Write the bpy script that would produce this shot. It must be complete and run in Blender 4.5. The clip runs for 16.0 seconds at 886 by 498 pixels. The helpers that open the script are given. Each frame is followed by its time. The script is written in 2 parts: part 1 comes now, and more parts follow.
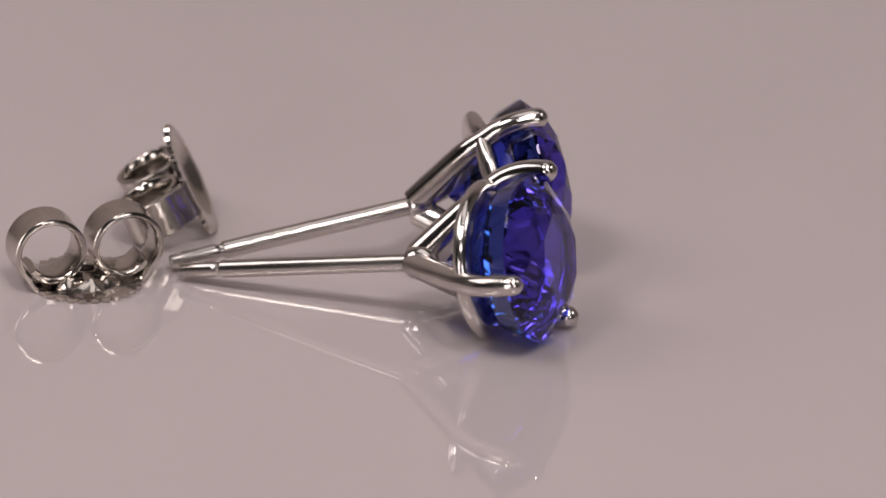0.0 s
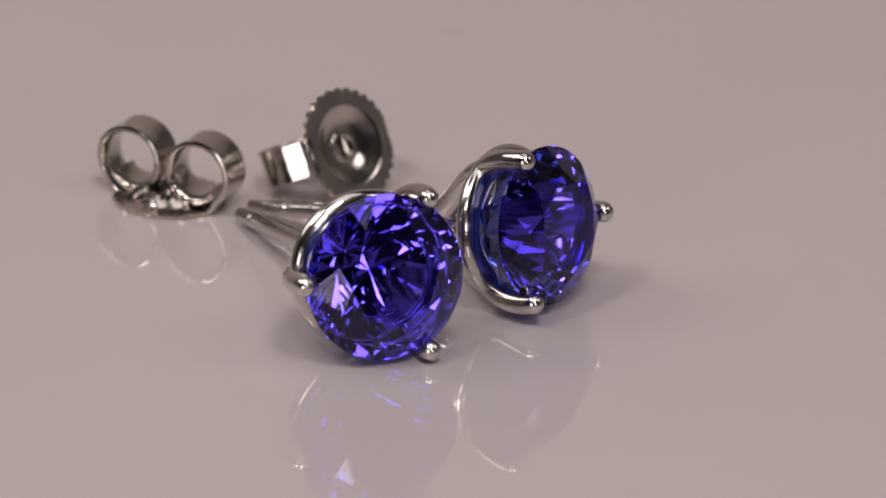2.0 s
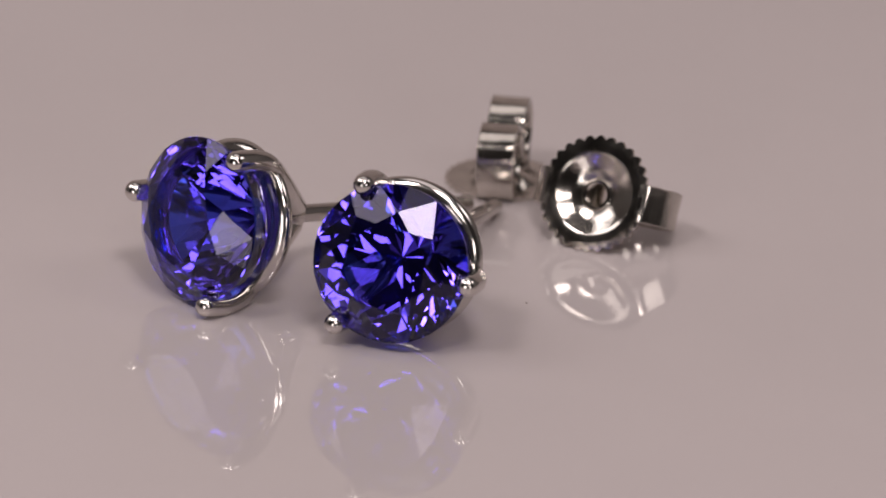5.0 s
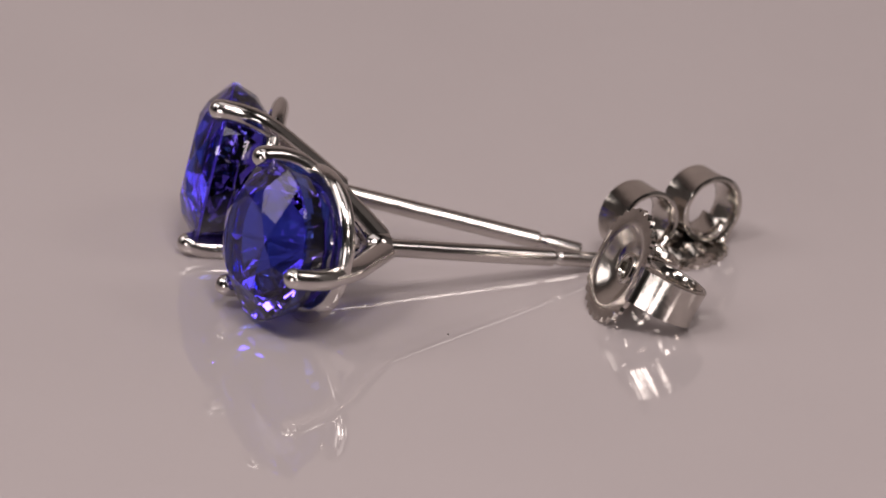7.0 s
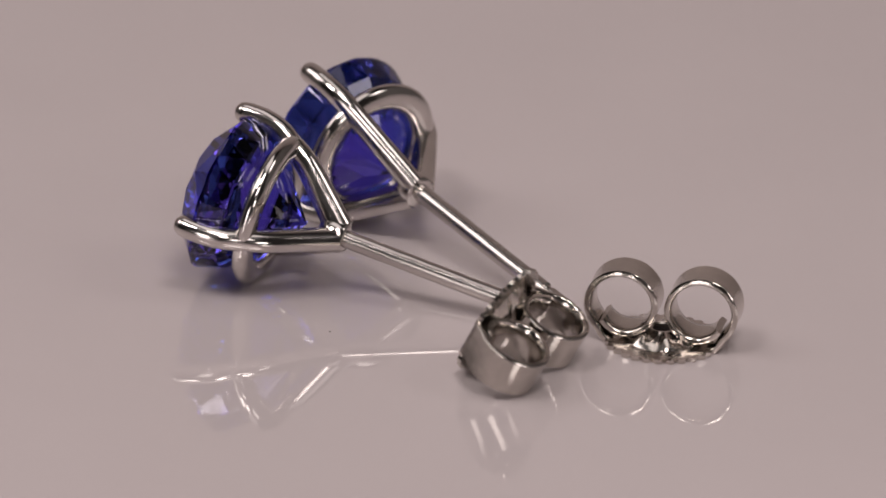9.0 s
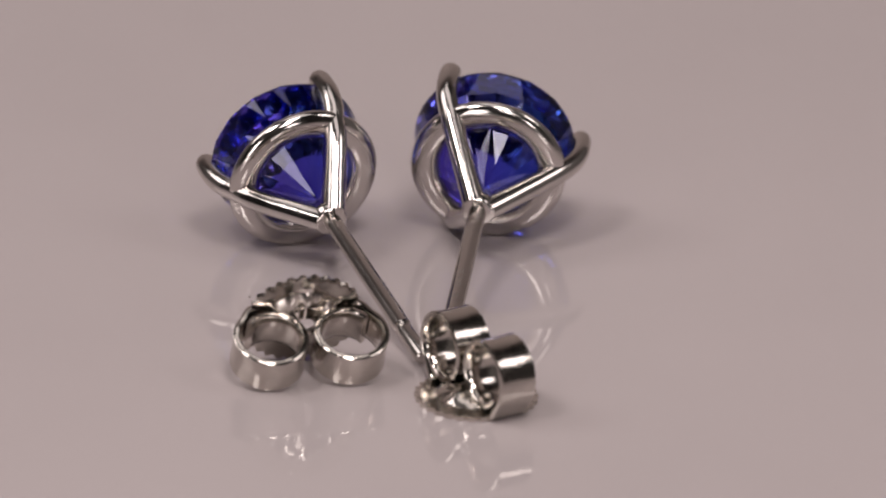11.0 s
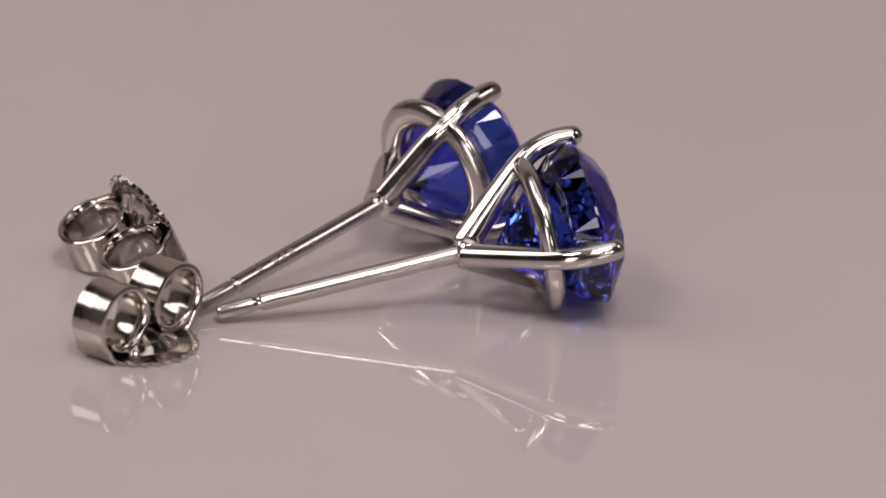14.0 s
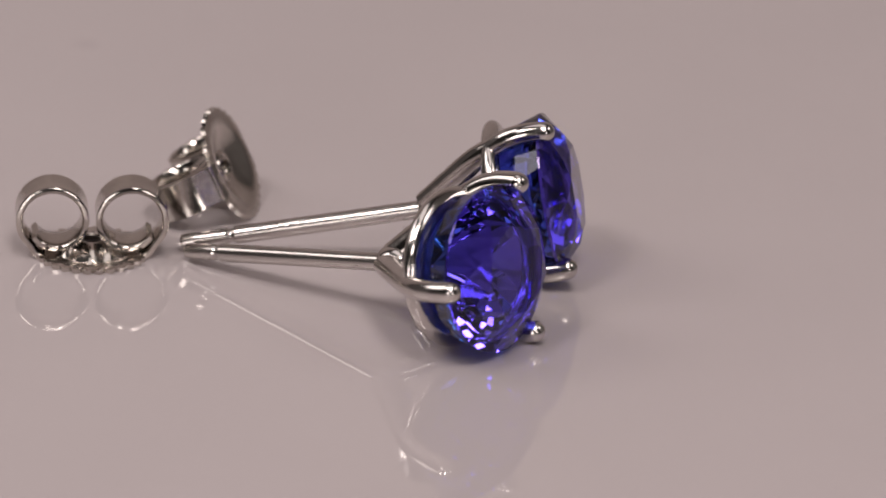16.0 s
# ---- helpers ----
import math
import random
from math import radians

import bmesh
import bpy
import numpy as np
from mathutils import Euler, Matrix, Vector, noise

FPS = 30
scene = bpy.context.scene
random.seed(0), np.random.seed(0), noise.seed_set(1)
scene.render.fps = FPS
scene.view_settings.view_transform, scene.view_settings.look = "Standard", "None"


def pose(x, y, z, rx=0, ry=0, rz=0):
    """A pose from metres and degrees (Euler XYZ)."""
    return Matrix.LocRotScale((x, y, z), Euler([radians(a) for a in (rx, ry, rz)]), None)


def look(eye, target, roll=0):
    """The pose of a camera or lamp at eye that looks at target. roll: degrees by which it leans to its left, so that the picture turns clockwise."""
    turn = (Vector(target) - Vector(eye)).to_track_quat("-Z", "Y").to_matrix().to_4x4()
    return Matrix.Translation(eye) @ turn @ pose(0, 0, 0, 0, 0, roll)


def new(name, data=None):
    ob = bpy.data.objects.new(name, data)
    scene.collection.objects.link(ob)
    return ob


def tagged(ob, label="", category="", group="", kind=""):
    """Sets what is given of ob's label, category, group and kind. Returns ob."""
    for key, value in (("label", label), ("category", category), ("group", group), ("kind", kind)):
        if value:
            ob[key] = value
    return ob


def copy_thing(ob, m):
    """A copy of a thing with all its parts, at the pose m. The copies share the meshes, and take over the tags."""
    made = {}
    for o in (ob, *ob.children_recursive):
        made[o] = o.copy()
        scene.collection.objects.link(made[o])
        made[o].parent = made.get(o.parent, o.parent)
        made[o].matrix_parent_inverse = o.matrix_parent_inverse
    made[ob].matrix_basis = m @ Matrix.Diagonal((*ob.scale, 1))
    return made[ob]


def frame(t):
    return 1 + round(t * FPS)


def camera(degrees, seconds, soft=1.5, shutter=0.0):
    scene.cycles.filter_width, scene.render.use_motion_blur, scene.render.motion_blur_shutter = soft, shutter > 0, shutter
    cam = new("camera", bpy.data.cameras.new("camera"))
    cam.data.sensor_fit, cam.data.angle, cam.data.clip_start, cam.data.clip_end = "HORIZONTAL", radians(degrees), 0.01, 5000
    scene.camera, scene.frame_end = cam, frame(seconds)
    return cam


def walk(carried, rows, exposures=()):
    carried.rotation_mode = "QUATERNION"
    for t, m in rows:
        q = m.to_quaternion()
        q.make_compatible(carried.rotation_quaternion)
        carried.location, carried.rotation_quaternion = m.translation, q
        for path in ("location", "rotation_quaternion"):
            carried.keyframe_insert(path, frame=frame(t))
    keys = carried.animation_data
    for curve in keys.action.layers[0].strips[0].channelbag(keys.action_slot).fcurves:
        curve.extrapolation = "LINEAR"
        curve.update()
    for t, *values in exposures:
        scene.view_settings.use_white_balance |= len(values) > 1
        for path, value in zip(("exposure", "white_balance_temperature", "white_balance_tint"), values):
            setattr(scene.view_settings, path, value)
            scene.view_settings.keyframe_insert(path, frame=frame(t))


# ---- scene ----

MM = 0.001          # lengths below are given in millimetres
SPEED, PHASE = 23.412, 1.35      # degrees per second by which the turntable turns clockwise, and its turn at the start
SECONDS = 16.0

# ---------------------------------------------------------------- camera
cam = camera(6.36, SECONDS, soft=1.7)
cam.data.dof.use_dof = True
cam.data.dof.focus_distance = 0.321
cam.data.dof.aperture_fstop = 70
EYE = Vector((0.0, -0.30033, 0.12351))
AIM = EYE + Vector((0.006826, 0.926448, -0.376360)) * 0.32
HELD = look(EYE, AIM, 1.90)
walk(cam, [(0.0, HELD), (SECONDS, HELD)])

# ---------------------------------------------------------------- light
world = bpy.data.worlds.new("studio_air")
scene.world = world
world.use_nodes = True
world.node_tree.nodes["Background"].inputs[0].default_value = (0.9, 0.85, 0.83, 1)
world.node_tree.nodes["Background"].inputs[1].default_value = 0.05
scene.view_settings.exposure = 0.0


POWER = 1.30


def softbox(name, eye, target, width, height, watts, tint=(1.0, 0.90, 0.885)):
    """An area lamp: the lit front of a studio softbox."""
    data = bpy.data.lights.new(name, "AREA")
    data.shape, data.size, data.size_y = "RECTANGLE", width, height
    data.energy, data.color = watts * POWER, tint
    ob = new(name, data)
    ob.matrix_world = look(eye, target)
    return ob


softbox("softbox_key", (-0.52, 0.02, 0.52), (0, 0, 0), 0.34, 0.34, 0.80)
softbox("softbox_fill", (0.46, -0.10, 0.46), (0, 0, 0), 0.18, 0.18, 0.31)
softbox("softbox_top", (0.02, 0.02, 0.80), (0, 0, 0), 0.70, 0.34, 0.60)
softbox("softbox_camera", (0.044, -0.198, 0.341), (0, 0, 0), 0.090, 0.090, 0.39)
softbox("softbox_side", (-0.154, -0.143, 0.319), (0, 0, 0), 0.086, 0.086, 0.28)
softbox("softbox_low", (0.28, -0.57, 0.14), (0, 0, 0.01), 0.09, 0.09, 0.16)
softbox("softbox_right", (0.060, -0.308, 0.242), (0, 0, 0), 0.088, 0.050, 0.12)
softbox("softbox_front", (-0.24, -0.58, 0.10), (0, 0, 0.01), 0.16, 0.20, 0.36)


# ---------------------------------------------------------------- materials
def material(name):
    m = bpy.data.materials.new(name)
    m.use_nodes = True
    n = m.node_tree.nodes
    return m, n, m.node_tree.links, n["Principled BSDF"]


def noise_node(n, l, scale, detail=3.0, rough=0.55, stretch=(1, 1, 1)):
    co = n.new("ShaderNodeTexCoord")
    mp = n.new("ShaderNodeMapping")
    mp.inputs["Scale"].default_value = stretch
    no = n.new("ShaderNodeTexNoise")
    no.inputs["Scale"].default_value = scale
    no.inputs["Detail"].default_value = detail
    no.inputs["Roughness"].default_value = rough
    l.new(co.outputs["Object"], mp.inputs["Vector"])
    l.new(mp.outputs["Vector"], no.inputs["Vector"])
    return no


def ramp_to(n, l, out, socket, a, b, lo=0.3, hi=0.7):
    r = n.new("ShaderNodeMapRange")
    r.inputs["From Min"].default_value, r.inputs["From Max"].default_value = lo, hi
    r.inputs["To Min"].default_value, r.inputs["To Max"].default_value = a, b
    l.new(out, r.inputs["Value"])
    l.new(r.outputs["Result"], socket)
    return r


def mix_to(n, l, out, socket, a, b, lo=0.35, hi=0.65):
    r = n.new("ShaderNodeValToRGB")
    r.color_ramp.elements[0].position, r.color_ramp.elements[1].position = lo, hi
    r.color_ramp.elements[0].color, r.color_ramp.elements[1].color = (*a, 1), (*b, 1)
    l.new(out, r.inputs["Fac"])
    l.new(r.outputs["Color"], socket)


def bump(n, l, out, bsdf, strength, distance):
    b = n.new("ShaderNodeBump")
    b.inputs["Strength"].default_value, b.inputs["Distance"].default_value = strength, distance
    l.new(out, b.inputs["Height"])
    l.new(b.outputs["Normal"], bsdf.inputs["Normal"])


def metal(name, dark, light, r0, r1, relief, stretch=(1, 1, 1)):
    m, n, l, p = material(name)
    p.inputs["Metallic"].default_value = 1.0
    fine, broad = noise_node(n, l, 2600, 4, 0.6, stretch), noise_node(n, l, 520, 4, 0.6, stretch)
    mix_to(n, l, broad.outputs["Fac"], p.inputs["Base Color"], dark, light)
    ramp_to(n, l, broad.outputs["Fac"], p.inputs["Roughness"], r0, r1)
    bump(n, l, fine.outputs["Fac"], p, relief, 0.00002)
    return m


WHITE_GOLD = metal("polished_white_gold", (0.585, 0.552, 0.527), (0.675, 0.640, 0.610), 0.09, 0.20, 0.40)
DRAWN = metal("drawn_white_gold_wire", (0.50, 0.470, 0.445), (0.645, 0.612, 0.580), 0.14, 0.31, 1.0, (0.10, 1, 1))
STAMPED = metal("stamped_white_gold", (0.51, 0.476, 0.438), (0.65, 0.610, 0.562), 0.09, 0.20, 0.60)
ENGRAVED = metal("engraved_marks", (0.30, 0.28, 0.26), (0.40, 0.38, 0.35), 0.35, 0.5, 0.2)


def gem_material(name, tint, gloss, side_tint=None):
    """Clear coloured stone. A second tint across its width stands in for colour that turns with the view."""
    m, n, l, p = material(name)
    p.inputs["Base Color"].default_value = tint
    p.inputs["Roughness"].default_value = 0.0
    p.inputs["IOR"].default_value = 1.70
    p.inputs["Specular Tint"].default_value = gloss
    p.inputs["Transmission Weight"].default_value = 1.0
    if side_tint:
        co, split, across = n.new("ShaderNodeTexCoord"), n.new("ShaderNodeSeparateXYZ"), n.new("ShaderNodeMapRange")
        across.inputs["From Min"].default_value, across.inputs["From Max"].default_value = -0.0014, 0.0020
        l.new(co.outputs["Object"], split.inputs["Vector"])
        l.new(split.outputs["Y"], across.inputs["Value"])
        mix_to(n, l, across.outputs["Result"], p.inputs["Base Color"], side_tint[:3], tint[:3], 0.0, 1.0)
    return m


def acrylic():
    m, n, l, p = material("glossy_white_acrylic")
    broad, smear = noise_node(n, l, 35, 3), noise_node(n, l, 160, 5, 0.7)
    ramp = n.new("ShaderNodeValToRGB")
    ramp.color_ramp.elements[0].position, ramp.color_ramp.elements[1].position = 0.35, 0.65
    ramp.color_ramp.elements[0].color, ramp.color_ramp.elements[1].color = (0.466, 0.418, 0.418, 1), (0.484, 0.434, 0.434, 1)
    l.new(broad.outputs["Fac"], ramp.inputs["Fac"])
    # a faint greyish smear near the rim of the lit area
    co, away, size, spot, mix = (n.new("ShaderNode" + k) for k in ("TexCoord", "VectorMath", "VectorMath", "MapRange", "Mix"))
    wisp = noise_node(n, l, 1400, 4, 0.7)
    away.operation, size.operation = "SUBTRACT", "LENGTH"
    away.inputs[1].default_value = (-0.0202, 0.0215, 0)
    l.new(co.outputs["Object"], away.inputs[0])
    l.new(away.outputs["Vector"], size.inputs[0])
    spot.inputs["From Min"].default_value, spot.inputs["From Max"].default_value = 0.0008, 0.0002
    spot.inputs["To Max"].default_value = 0.6
    l.new(size.outputs["Value"], spot.inputs["Value"])
    times = n.new("ShaderNodeMath")
    times.operation = "MULTIPLY"
    l.new(spot.outputs["Result"], times.inputs[0])
    l.new(wisp.outputs["Fac"], times.inputs[1])
    mix.data_type = "RGBA"
    mix.inputs["B"].default_value = (0.37, 0.33, 0.325, 1)
    l.new(times.outputs["Value"], mix.inputs["Factor"])
    l.new(ramp.outputs["Color"], mix.inputs["A"])
    l.new(mix.outputs["Result"], p.inputs["Base Color"])
    ramp_to(n, l, smear.outputs["Fac"], p.inputs["Roughness"], 0.012, 0.035)
    p.inputs["IOR"].default_value = 1.62
    return m


def plain(name, a, b, rough, scale):
    m, n, l, p = material(name)
    no = noise_node(n, l, scale, 4)
    mix_to(n, l, no.outputs["Fac"], p.inputs["Base Color"], a, b)
    p.inputs["Roughness"].default_value = rough
    bump(n, l, no.outputs["Fac"], p, 0.1, 0.001)
    return m


GEM = gem_material("violet_gem", (0.090, 0.056, 0.88, 1), (0.66, 0.62, 0.82, 1))
# Blue pavilion and side tint: colour shifting with the view, put into the facets.
GEM_BLUE = gem_material("blue_gem", (0.092, 0.062, 0.37, 1), (0.8, 0.8, 0.95, 1), (0.022, 0.085, 0.47, 1))
ACRYLIC = acrylic()
DARK_SHELL = plain("dark_grey_shell", (0.045, 0.044, 0.043), (0.06, 0.058, 0.056), 0.8, 12)
WARM_BOUNCE = plain("warm_white_bounce", (0.70, 0.60, 0.575), (0.75, 0.65, 0.62), 0.8, 12)
PALE_BOUNCE = plain("pale_grey_bounce", (0.24, 0.232, 0.226), (0.28, 0.272, 0.265), 0.8, 12)
DESK = plain("charcoal_laminate", (0.05, 0.048, 0.047), (0.07, 0.067, 0.065), 0.5, 30)


# ---------------------------------------------------------------- mesh helpers
def part(name, bm, mat, parent, label="", smooth=True):
    """Links a bmesh, built in millimetres, as one mesh under a thing or a part."""
    bmesh.ops.recalc_face_normals(bm, faces=bm.faces)
    bmesh.ops.scale(bm, vec=(MM, MM, MM), verts=bm.verts)
    me = bpy.data.meshes.new(name)
    bm.to_mesh(me)
    bm.free()
    me.materials.append(mat)
    for f in me.polygons:
        f.use_smooth = smooth
    ob = new(name, me)
    ob.parent = parent
    if label:
        ob["label"] = label
    return ob


def sharpen(ob, degrees):
    ob.data.set_sharp_from_angle(angle=radians(degrees))
    return ob


def lathe_x(bm, profile, sides=48, close=True):
    """Turns (x, r) pairs about the x axis."""
    rings = []
    for x, r in profile:
        if r < 1e-6:
            rings.append([bm.verts.new((x, 0, 0))])
        else:
            rings.append([bm.verts.new((x, r * math.cos(2 * math.pi * i / sides), r * math.sin(2 * math.pi * i / sides))) for i in range(sides)])
    pairs = list(zip(rings, rings[1:]))
    if close:
        pairs.append((rings[-1], rings[0]))
    for a, b in pairs:
        for i in range(sides):
            j = (i + 1) % sides
            if len(a) == 1 and len(b) == 1:
                continue
            if len(a) == 1:
                bm.faces.new((a[0], b[j], b[i]))
            elif len(b) == 1:
                bm.faces.new((a[i], a[j], b[0]))
            else:
                bm.faces.new((a[i], a[j], b[j], b[i]))


def smooth_line(points, steps):
    """A Catmull-Rom line through points."""
    pts = [Vector(p) for p in points]
    pts = [2 * pts[0] - pts[1]] + pts + [2 * pts[-1] - pts[-2]]
    out = []
    for i in range(1, len(pts) - 2):
        p0, p1, p2, p3 = pts[i - 1:i + 3]
        for k in range(steps):
            t = k / steps
            out.append(0.5 * ((2 * p1) + (p2 - p0) * t + (2 * p0 - 5 * p1 + 4 * p2 - p3) * t * t + (3 * p1 - p0 - 3 * p2 + p3) * t ** 3))
    out.append(pts[-2])
    return out


def wire(bm, line, radius, sides, flat):
    """A wire along a line in a plane through the x axis, deeper in that plane by flat; its last end is domed."""
    side = (line[-1] - line[0]).cross(Vector((1, 0, 0))).normalized()
    stations = []
    for i, p in enumerate(line):
        d = (line[min(i + 1, len(line) - 1)] - line[max(i - 1, 0)]).normalized()
        stations.append((p, d, radius(i / (len(line) - 1)), flat(i / (len(line) - 1))))
    p, d, r, deep = stations[-1]
    for k in range(1, 7):
        a = math.pi / 2 * k / 6.3
        stations.append((p + d * r * math.sin(a), d, r * math.cos(a), deep))
    rings = []
    for p, d, r, deep in stations:
        up = d.cross(side).normalized()
        rings.append([bm.verts.new(p + side * r * math.cos(2 * math.pi * i / sides) + up * r * deep * math.sin(2 * math.pi * i / sides)) for i in range(sides)])
    for a, b in zip(rings, rings[1:]):
        for i in range(sides):
            j = (i + 1) % sides
            bm.faces.new((a[i], a[j], b[j], b[i]))
    bm.faces.new(rings[0][::-1])
    bm.faces.new(rings[-1])


# ---------------------------------------------------------------- the room
def box(name, lo, hi, mat, label="", category=""):
    bm = bmesh.new()
    bmesh.ops.create_cube(bm, size=1.0)
    for v in bm.verts:
        v.co = Vector([lo[k] + (v.co[k] + 0.5) * (hi[k] - lo[k]) for k in range(3)]) / MM
    ob = part(name, bm, mat, None, smooth=False)
    return tagged(ob, label, category, kind="structure")


WEST, EAST, SOUTH, NORTH, TOP, TABLE_Z = -0.72, 0.52, -0.74, 0.46, 1.00, -0.020
# Unseen table, made dark so metal and stones reflect a dark horizon.
box("table_surface", (WEST, SOUTH, TABLE_Z - 0.03), (EAST, NORTH, TABLE_Z), DESK, "unseen charcoal table surface under the turntable, dark for reflections", "table surface")
# Unseen dark ceiling and south wall, added to keep most reflections dark.
box("ceiling", (WEST - 0.02, SOUTH - 0.02, TOP), (EAST + 0.02, NORTH + 0.02, TOP + 0.02), DARK_SHELL, "unseen dark grey ceiling added to keep reflections dark", "ceiling")
# Unseen pale side walls, added as reflectors for the metal and the gem facets.
box("bounce_wall_west", (WEST - 0.02, -0.20, TABLE_Z), (WEST, NORTH, TOP), PALE_BOUNCE, "unseen pale grey wall added as a reflector", "wall")
# Unseen dark panels on the camera side, added to darken what the metal reflects.
box("dark_flag_west", (WEST - 0.02, SOUTH, TABLE_Z), (WEST + 0.02, -0.20, TOP), DARK_SHELL, "unseen dark grey wall added to keep reflections dark", "wall")
box("bounce_wall_east", (EAST, -0.20, TABLE_Z), (EAST + 0.02, NORTH, TOP), PALE_BOUNCE, "unseen pale grey wall added as a reflector", "wall")
box("dark_flag_east", (EAST - 0.02, SOUTH, TABLE_Z), (EAST + 0.02, -0.20, TOP), DARK_SHELL, "unseen dark grey wall added to keep reflections dark", "wall")
# Unseen bright wall, added to lift what the glossy plate mirrors.
box("bounce_wall_north", (WEST - 0.02, NORTH, TABLE_Z), (EAST + 0.02, NORTH + 0.02, TOP), WARM_BOUNCE, "unseen warm white wall added for the plate to reflect", "wall")
box("wall_south", (WEST - 0.02, SOUTH - 0.02, TABLE_Z), (EAST + 0.02, SOUTH, TOP), DARK_SHELL, "unseen dark grey wall added to keep reflections dark", "wall")


def build_turntable():
    """A round glossy plate on a low foot; its top lies at z = 0."""
    thing = tagged(new("turntable"), "glossy white acrylic display turntable, slowly turning", "turntable")
    for name, prof, mat in (("plate", [(0, 0), (0, 73), (-0.8, 74.6), (-2.4, 75), (-5, 74.6), (-6, 73), (-6, 0)], ACRYLIC),
                            ("foot", [(-6, 0), (-6, 60), (-20, 62), (-20, 0)], DESK)):
        bm = bmesh.new()
        lathe_x(bm, prof, 128, close=False)
        bmesh.ops.rotate(bm, matrix=Matrix.Rotation(-math.pi / 2, 3, "Y"), verts=bm.verts)
        sharpen(part(name, bm, mat, thing), 12)
    return thing


turntable = build_turntable()


# ---------------------------------------------------------------- ear studs
GIRDLE_UP, GIRDLE_DOWN, WAIST_X, TABLE_X = 5.40, 5.26, 4.32, 6.40
FOLD = 8
TIERS = (40.0, 43.5, 46.0)    # slopes of the three pavilion tiers, from the point outwards


def build_gem(parent, turn, radius):
    """A round brilliant: table, star, kite and upper girdle facets above a scalloped girdle; a steep belly and three pavilion tiers below."""
    bm = bmesh.new()

    def at(x, r, a):
        return Vector((x, r * math.cos(a + turn), r * math.sin(a + turn)))

    def arc(p, q, apex, a0, a1, steps):
        """The rim between two girdle points, kept in the plane of their facet."""
        n = (p - apex).cross(q - apex)
        out = []
        for k in range(1, steps):
            a = a0 + (a1 - a0) * k / steps
            y, z = radius * math.cos(a + turn), radius * math.sin(a + turn)
            out.append(Vector((apex.x - (n.y * (y - apex.y) + n.z * (z - apex.z)) / n.x, y, z)))
        return out

    step = math.pi / 8
    up, down, waist = GIRDLE_UP, GIRDLE_DOWN, WAIST_X
    table_r, star_r, belly_r = radius * 0.555, radius * 0.715, radius * 0.905
    fall = (star_r * math.cos(step) - table_r) / (radius - table_r)
    table = [at(TABLE_X, table_r, 2 * step * i) for i in range(8)]
    mid = [at(TABLE_X - (TABLE_X - up) * fall, star_r, 2 * step * (i + 0.5)) for i in range(8)]
    r1, r2 = radius * 0.30, radius * 0.63
    slope = [math.tan(radians(d)) for d in TIERS]
    x2 = waist - (belly_r - r2) * slope[2]
    x1 = x2 - (r2 - r1) * slope[1]
    tip = x1 - r1 * slope[0]
    cut = random.Random(int(turn * 1000))
    half = math.pi / FOLD
    keel = [at(x1 + cut.uniform(-0.035, 0.035), r1 * cut.uniform(0.92, 1.08), half * (2 * i + 1)) for i in range(FOLD)]
    brow = [at(x2 + cut.uniform(-0.035, 0.035), r2 * cut.uniform(0.95, 1.05), half * 2 * i) for i in range(FOLD)]
    top, low, belly = [], [], []
    for i in range(16):
        p, q = at(up, radius, step * i), at(up, radius, step * (i + 1))
        top += [p] + arc(p, q, mid[i // 2], step * i, step * (i + 1), 3)
    for i in range(2 * FOLD):
        low += [at(down, radius, half * (i + k / 3)) for k in range(3)]
        belly.append(at(waist + cut.uniform(-0.03, 0.03), belly_r, half * i))
    V = lambda rows: [bm.verts.new(p) for p in rows]
    table, mid, keel, brow, top, low, belly = V(table), V(mid), V(keel), V(brow), V(top), V(low), V(belly)
    culet = bm.verts.new((tip, 0, 0))
    bm.faces.new(table)
    for i in range(8):
        bm.faces.new((table[i], mid[i], table[(i + 1) % 8]))
        bm.faces.new((table[i], mid[i - 1], top[6 * i], mid[i]))
    for i in range(16):
        bm.faces.new((mid[i // 2], *[top[(3 * i + k) % 48] for k in range(4)]))
    for i in range(FOLD):
        j = (i + 1) % FOLD
        bm.faces.new((culet, keel[i - 1], brow[i]))
        bm.faces.new((culet, brow[i], keel[i]))
        bm.faces.new((keel[i], brow[i], belly[2 * i + 1]))
        bm.faces.new((keel[i], belly[2 * i + 1], brow[j]))
        bm.faces.new((brow[i], belly[2 * i - 1], belly[2 * i]))
        bm.faces.new((brow[i], belly[2 * i], belly[2 * i + 1]))
    for i in range(2 * FOLD):
        bm.faces.new((belly[i], low[3 * i - 1], low[3 * i], low[3 * i + 1]))
        bm.faces.new((belly[i], low[3 * i + 1], low[3 * i + 2], belly[(i + 1) % (2 * FOLD)]))
    for i in range(48):
        j = (i + 1) % 48
        bm.faces.new((top[i], top[j], low[j], low[i]))
    ob = part("gemstone", bm, GEM, parent, "round brilliant-cut violet-blue stone", smooth=False)
    ob.data.materials.append(GEM_BLUE)
    for f in ob.data.polygons:
        f.material_index = int(f.center.x < (GIRDLE_DOWN - 0.02) * MM)
    return ob


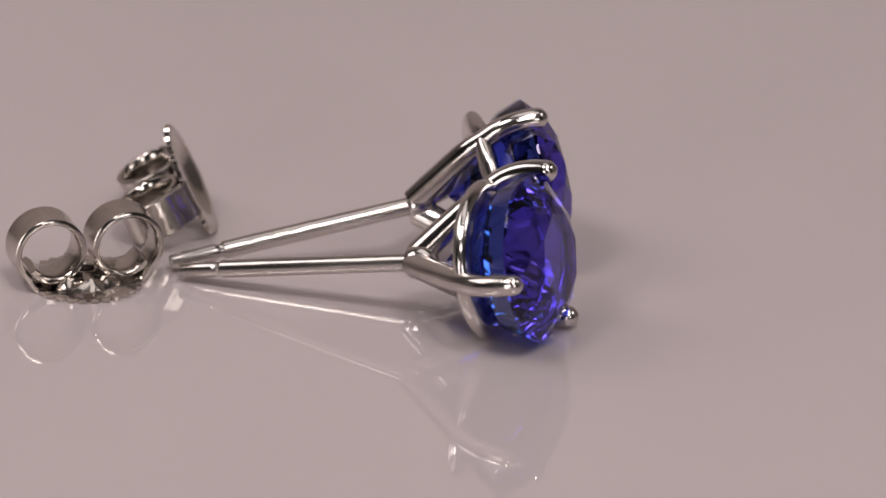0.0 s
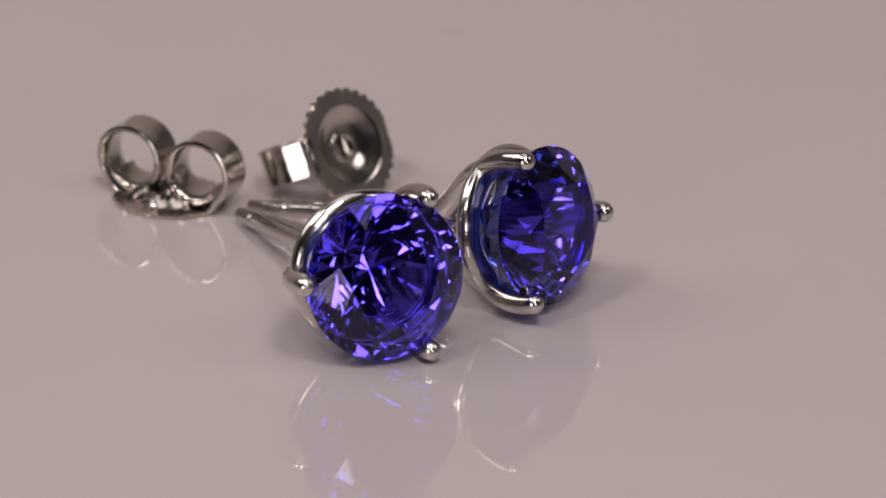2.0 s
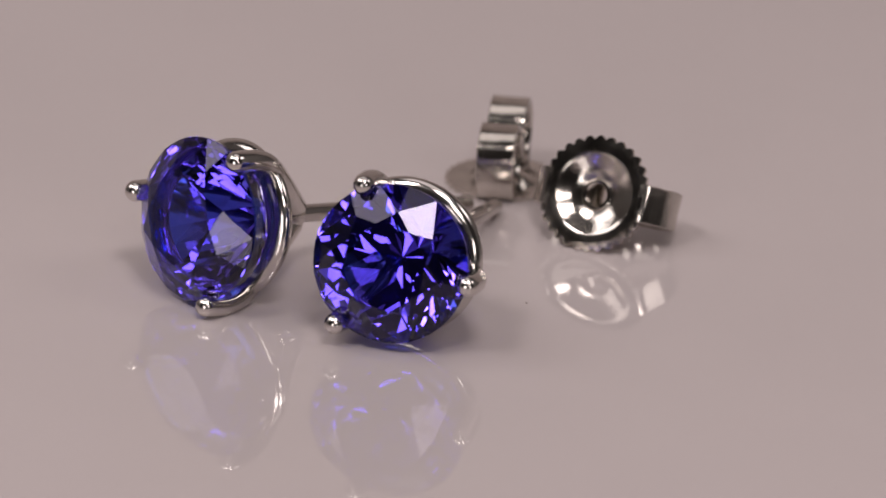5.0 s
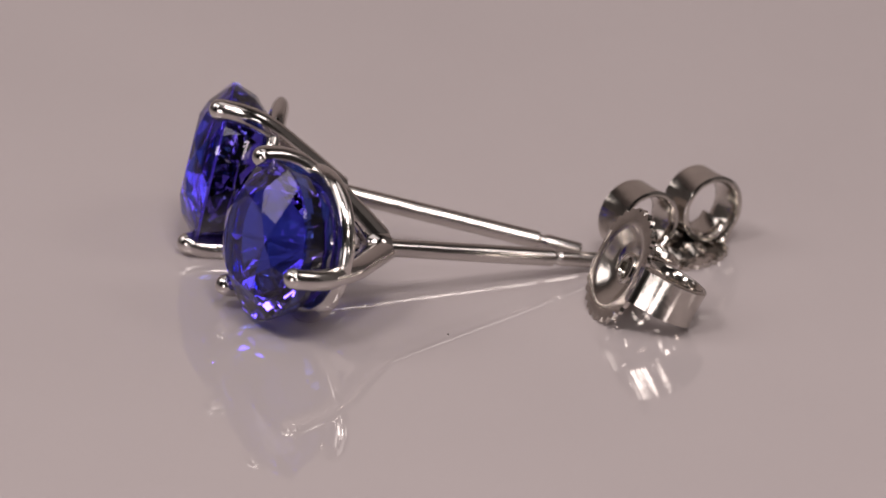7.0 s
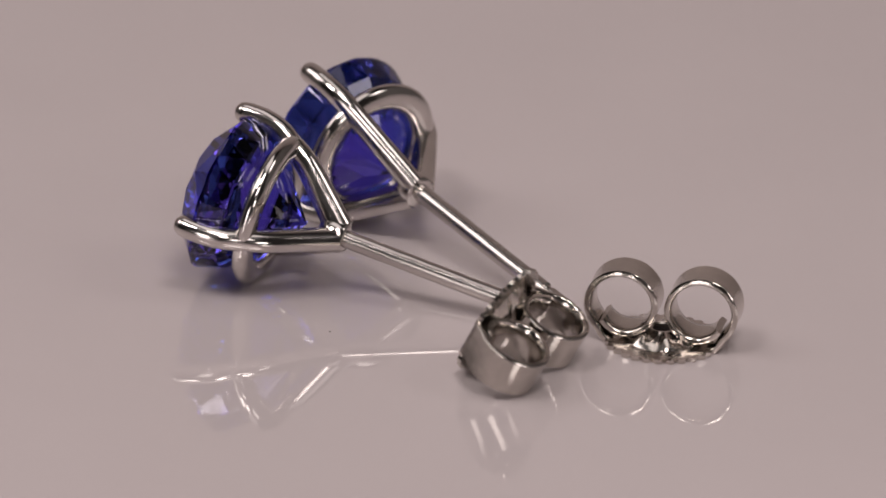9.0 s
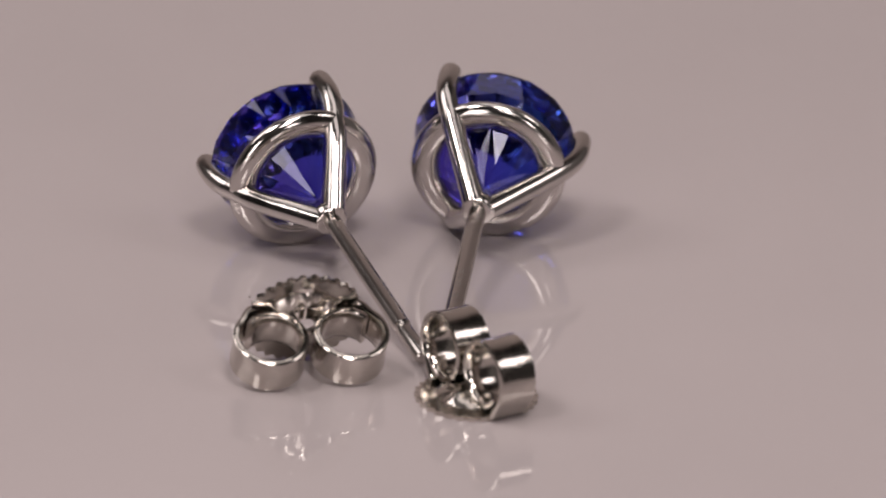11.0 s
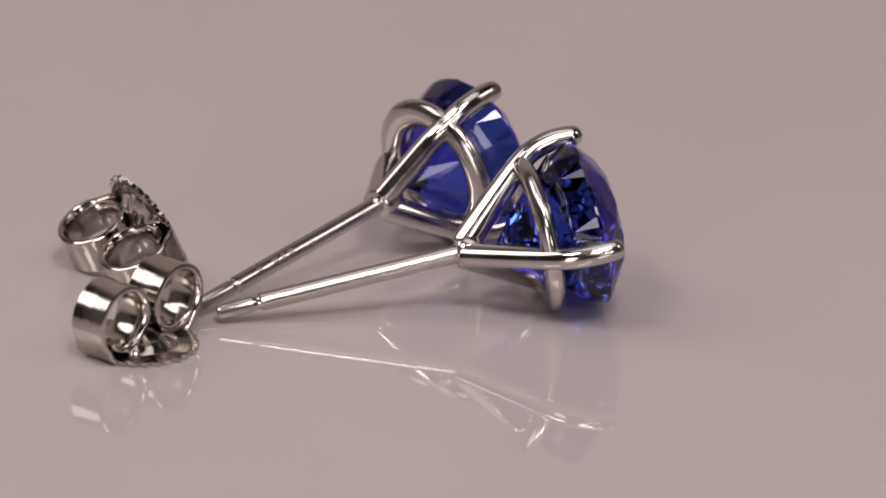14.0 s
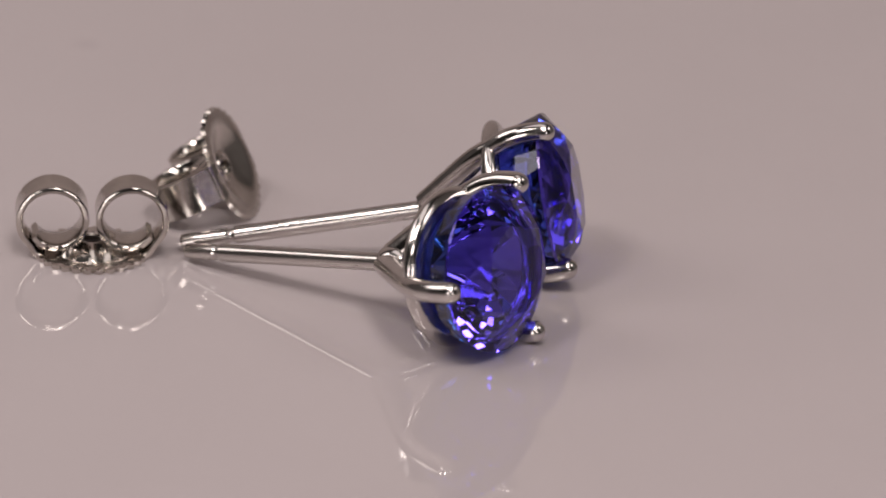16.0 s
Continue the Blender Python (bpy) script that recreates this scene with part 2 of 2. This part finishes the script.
def build_stud(prong_turns, gem_turn, mark_turn, radius, hold, notch):
    thing = tagged(new("ear_stud"), "white gold three-prong stud with a round violet-blue gemstone", "earring", "pair of ear studs")
    build_gem(thing, gem_turn, radius)
    bm = bmesh.new()
    lathe_x(bm, [(3.26 + 0.40 * math.cos(a), 2.62 + 0.60 * math.sin(a)) for a in [2 * math.pi * k / 18 for k in range(18)]], 96)
    part("gallery_ring", bm, WHITE_GOLD, thing)
    bm = bmesh.new()
    lathe_x(bm, [(-0.14, 0), (-0.14, 0.52), (-0.11, 0.60), (-0.03, 0.66), (0.30, 0.70), (0.75, 0.66), (1.00, 0.45), (1.05, 0)], 48, close=False)
    for v in bm.verts:
        swell = 1 + 0.24 * max(0.0, math.cos(3 * (math.atan2(v.co.z, v.co.y) - radians(prong_turns[0]))))
        v.co.y, v.co.z = v.co.y * swell, v.co.z * swell
    sharpen(part("cup", bm, WHITE_GOLD, thing), 40)
    bm = bmesh.new()
    lathe_x(bm, [(0.0, 0), (0.0, 0.37), (notch + 0.17, 0.37), (notch + 0.10, 0.29), (notch, 0.255), (notch - 0.12, 0.29), (notch - 0.20, 0.335),
                 (-9.97, 0.325), (-10.08, 0.30), (-10.13, 0.24), (-10.15, 0)], 32, close=False)
    post = sharpen(part("post", bm, DRAWN, thing), 15)
    for a in prong_turns:
        bm = bmesh.new()
        line = smooth_line([(0.25, 0, 0.28), (1.3, 0, 1.24), (2.5, 0, 2.30), (3.35, 0, hold - 0.52), (4.0, 0, hold - 0.15), (4.7, 0, hold + 0.02), (5.35, 0, hold + 0.03), (5.62, 0, hold)], 6)
        wire(bm, line, lambda s: 0.47 - 0.03 * s, 20, lambda s: 1.0 + 0.30 * max(0.0, 1 - s / 0.45))
        bmesh.ops.rotate(bm, matrix=Matrix.Rotation(radians(a) - math.pi / 2, 3, "X"), verts=bm.verts)
        sharpen(part("prong", bm, WHITE_GOLD, thing), 50)
    for k, wide in enumerate((0.26, 0.0, 0.30, 0.24, 0.28)):
        if wide:
            bm = bmesh.new()
            bmesh.ops.create_cube(bm, size=1.0)
            for v in bm.verts:
                v.co = Vector((-6.70 + 0.42 * k + v.co.x * wide, v.co.y * 0.17, 0.352 + v.co.z * 0.03))
            bmesh.ops.rotate(bm, matrix=Matrix.Rotation(radians(mark_turn), 3, "X"), verts=bm.verts)
            part("engraved_mark", bm, ENGRAVED, post, "shallow engraved hallmark bar", smooth=False)
    return thing


def axis_pose(place, heading, rise):
    """x along the heading, raised; y level."""
    return pose(*[c * MM for c in place], 0, -rise, heading)


stud_a = build_stud([180 - 2.2, 60 - 2.2, -60 - 2.2], 0.06, 0, 3.34, 3.54, -8.46)
stud_b = build_stud([-6.8, 120 - 6.8, 240 - 6.8], 0.24, 40, 3.22, 3.34, -8.00)
POSE_A = axis_pose((1.051, -3.869, 2.48), -18.35, 11.55)
POSE_B = axis_pose((0.795, 2.240, 2.46), 11.87, 11.90)


# ---------------------------------------------------------------- butterfly backs
TEETH = 30


def build_back():
    """A toothed dished disc with two curled spring loops; z points to the loops."""
    thing = tagged(new("earring_back"), "stamped white metal butterfly back with two curled loops", "earring back", "pair of earring backs")
    bm = bmesh.new()
    prof = [(0.42, 0.60), (0.44, 0.42), (0.50, 0.36), (0.60, 0.36), (0.68, 0.43), (0.90, 0.39), (1.22, 0.28), (1.56, 0.07), (1.68, 0.02), (1.74, 0.0), (2.15, 0.004), (2.44, 0.02),
            (2.46, 0.20), (2.15, 0.22), (1.75, 0.18), (1.60, 0.22), (1.42, 0.38), (1.15, 0.52), (0.84, 0.55), (0.60, 0.66), (0.50, 0.66)]
    n = TEETH * 4
    rings = []
    for level, (r, height) in enumerate(prof):
        ring = []
        for i in range(n):
            a, z = 2 * math.pi * i / n, height
            rr = r
            if r > 2.3:
                rr = r - (0.0, 0.06, 0.19, 0.06)[i % 4]
            x, y = rr * math.cos(a), rr * math.sin(a)
            x = max(-2.16, min(2.16, x))
            if r < 1.7 and level > 13:
                z += (0.055 * math.sin(7 * a + 0.6) + 0.03 * math.sin(13 * a + 2 * r)) * math.sin(math.pi * max(0.0, min(1.0, (1.7 - r) / 1.05)))
            ring.append(bm.verts.new((x, y, z)))
        rings.append(ring)
    for a, b in zip(rings, rings[1:] + rings[:1]):
        for i in range(n):
            j = (i + 1) % n
            bm.faces.new((a[i], a[j], b[j], b[i]))
    sharpen(part("toothed_disc", bm, STAMPED, thing), 24)
    for s in (1, -1):
        bm = bmesh.new()
        line = [Vector((1.95, 0.11)), Vector((2.17, 0.14)), Vector((2.36, 0.32))]
        cx, cz = 1.63, 1.66
        for k in range(45):
            a = radians(-48 + k * 8.3)
            r = 1.36 - 0.46 * max(0.0, (k - 27) / 20) ** 1.4
            line.append(Vector((cx + r * math.cos(a), cz + r * math.sin(a))))
        half, thick, edge = 0.80, 0.12, random.Random(7 + s)
        rows = []
        for i, p in enumerate(line):
            d = (line[min(i + 1, len(line) - 1)] - line[max(i - 1, 0)]).normalized()
            nrm = Vector((d.y, -d.x))
            w = half * edge.uniform(0.975, 1.01)
            half_sec = [(-w, -thick * 0.5), (-w * 0.94, -thick * 0.95)] + [(w * u, -thick - 0.07 * (1 - u * u)) for u in (-0.5, 0.0, 0.5)] + [(w * 0.94, -thick * 0.95), (w, -thick * 0.5)]
            sec = half_sec + [(w, thick * 0.6), (w * 0.94, thick + 0.02), (w * 0.5, thick), (0, thick - 0.01), (-w * 0.5, thick), (-w * 0.94, thick + 0.02), (-w, thick * 0.6)]
            rows.append([bm.verts.new((s * (p.x + nrm.x * o), y, p.y + nrm.y * o)) for y, o in sec])
        for a, b in zip(rows, rows[1:]):
            for i in range(14):
                j = (i + 1) % 14
                bm.faces.new((a[i], a[j], b[j], b[i]))
        bm.faces.new(rows[0][::-1])
        bm.faces.new(rows[-1])
        sharpen(part("spring_loop", bm, STAMPED, thing), 40)
    return thing


back_c = build_back()
back_d = copy_thing(back_c, Matrix.Identity(4))
tagged(back_c, "white metal butterfly back lying flat on its toothed disc")
tagged(back_d, "white metal butterfly back tipped over with its disc upright")
POSE_C = pose(-12.28 * MM, -1.28 * MM, 0.0, 0, 0, 20.5)


def tipped(place, heading, rise):
    n = Vector((math.cos(radians(rise)) * math.cos(radians(heading)), math.cos(radians(rise)) * math.sin(radians(heading)), math.sin(radians(rise))))
    x = Vector((-math.sin(radians(heading)), math.cos(radians(heading)), 0))
    y = (-n).cross(x)
    m = Matrix((x, y, -n)).transposed().to_4x4()
    m.translation = Vector(place) * MM
    return m


POSE_D = tipped((-8.25, 5.05, 2.20), 3.0, 26.5)


def build_speck():
    bm = bmesh.new()
    bmesh.ops.create_icosphere(bm, subdivisions=1, radius=0.045)
    for v in bm.verts:
        v.co *= 0.8 + 0.4 * random.random()
        v.co.z = max(-0.03, v.co.z * 0.6)
    return tagged(part("dust_speck", bm, ENGRAVED, None, smooth=False), "tiny dark dust speck on the white plate", "dust speck")


speck = build_speck()
POSE_SPECK = pose(-1.03 * MM, 5.87 * MM, 0.03 * MM)


# ---------------------------------------------------------------- what moves
def motions():
    """All things turn with the plate, about the upright axis through the origin."""
    for thing, start in ((turntable, Matrix.Identity(4)), (stud_a, POSE_A), (stud_b, POSE_B), (back_c, POSE_C), (back_d, POSE_D), (speck, POSE_SPECK)):
        walk(thing, [(k * 0.2, pose(0, 0, 0, 0, 0, -PHASE - SPEED * k * 0.2) @ start) for k in range(81)])


motions()
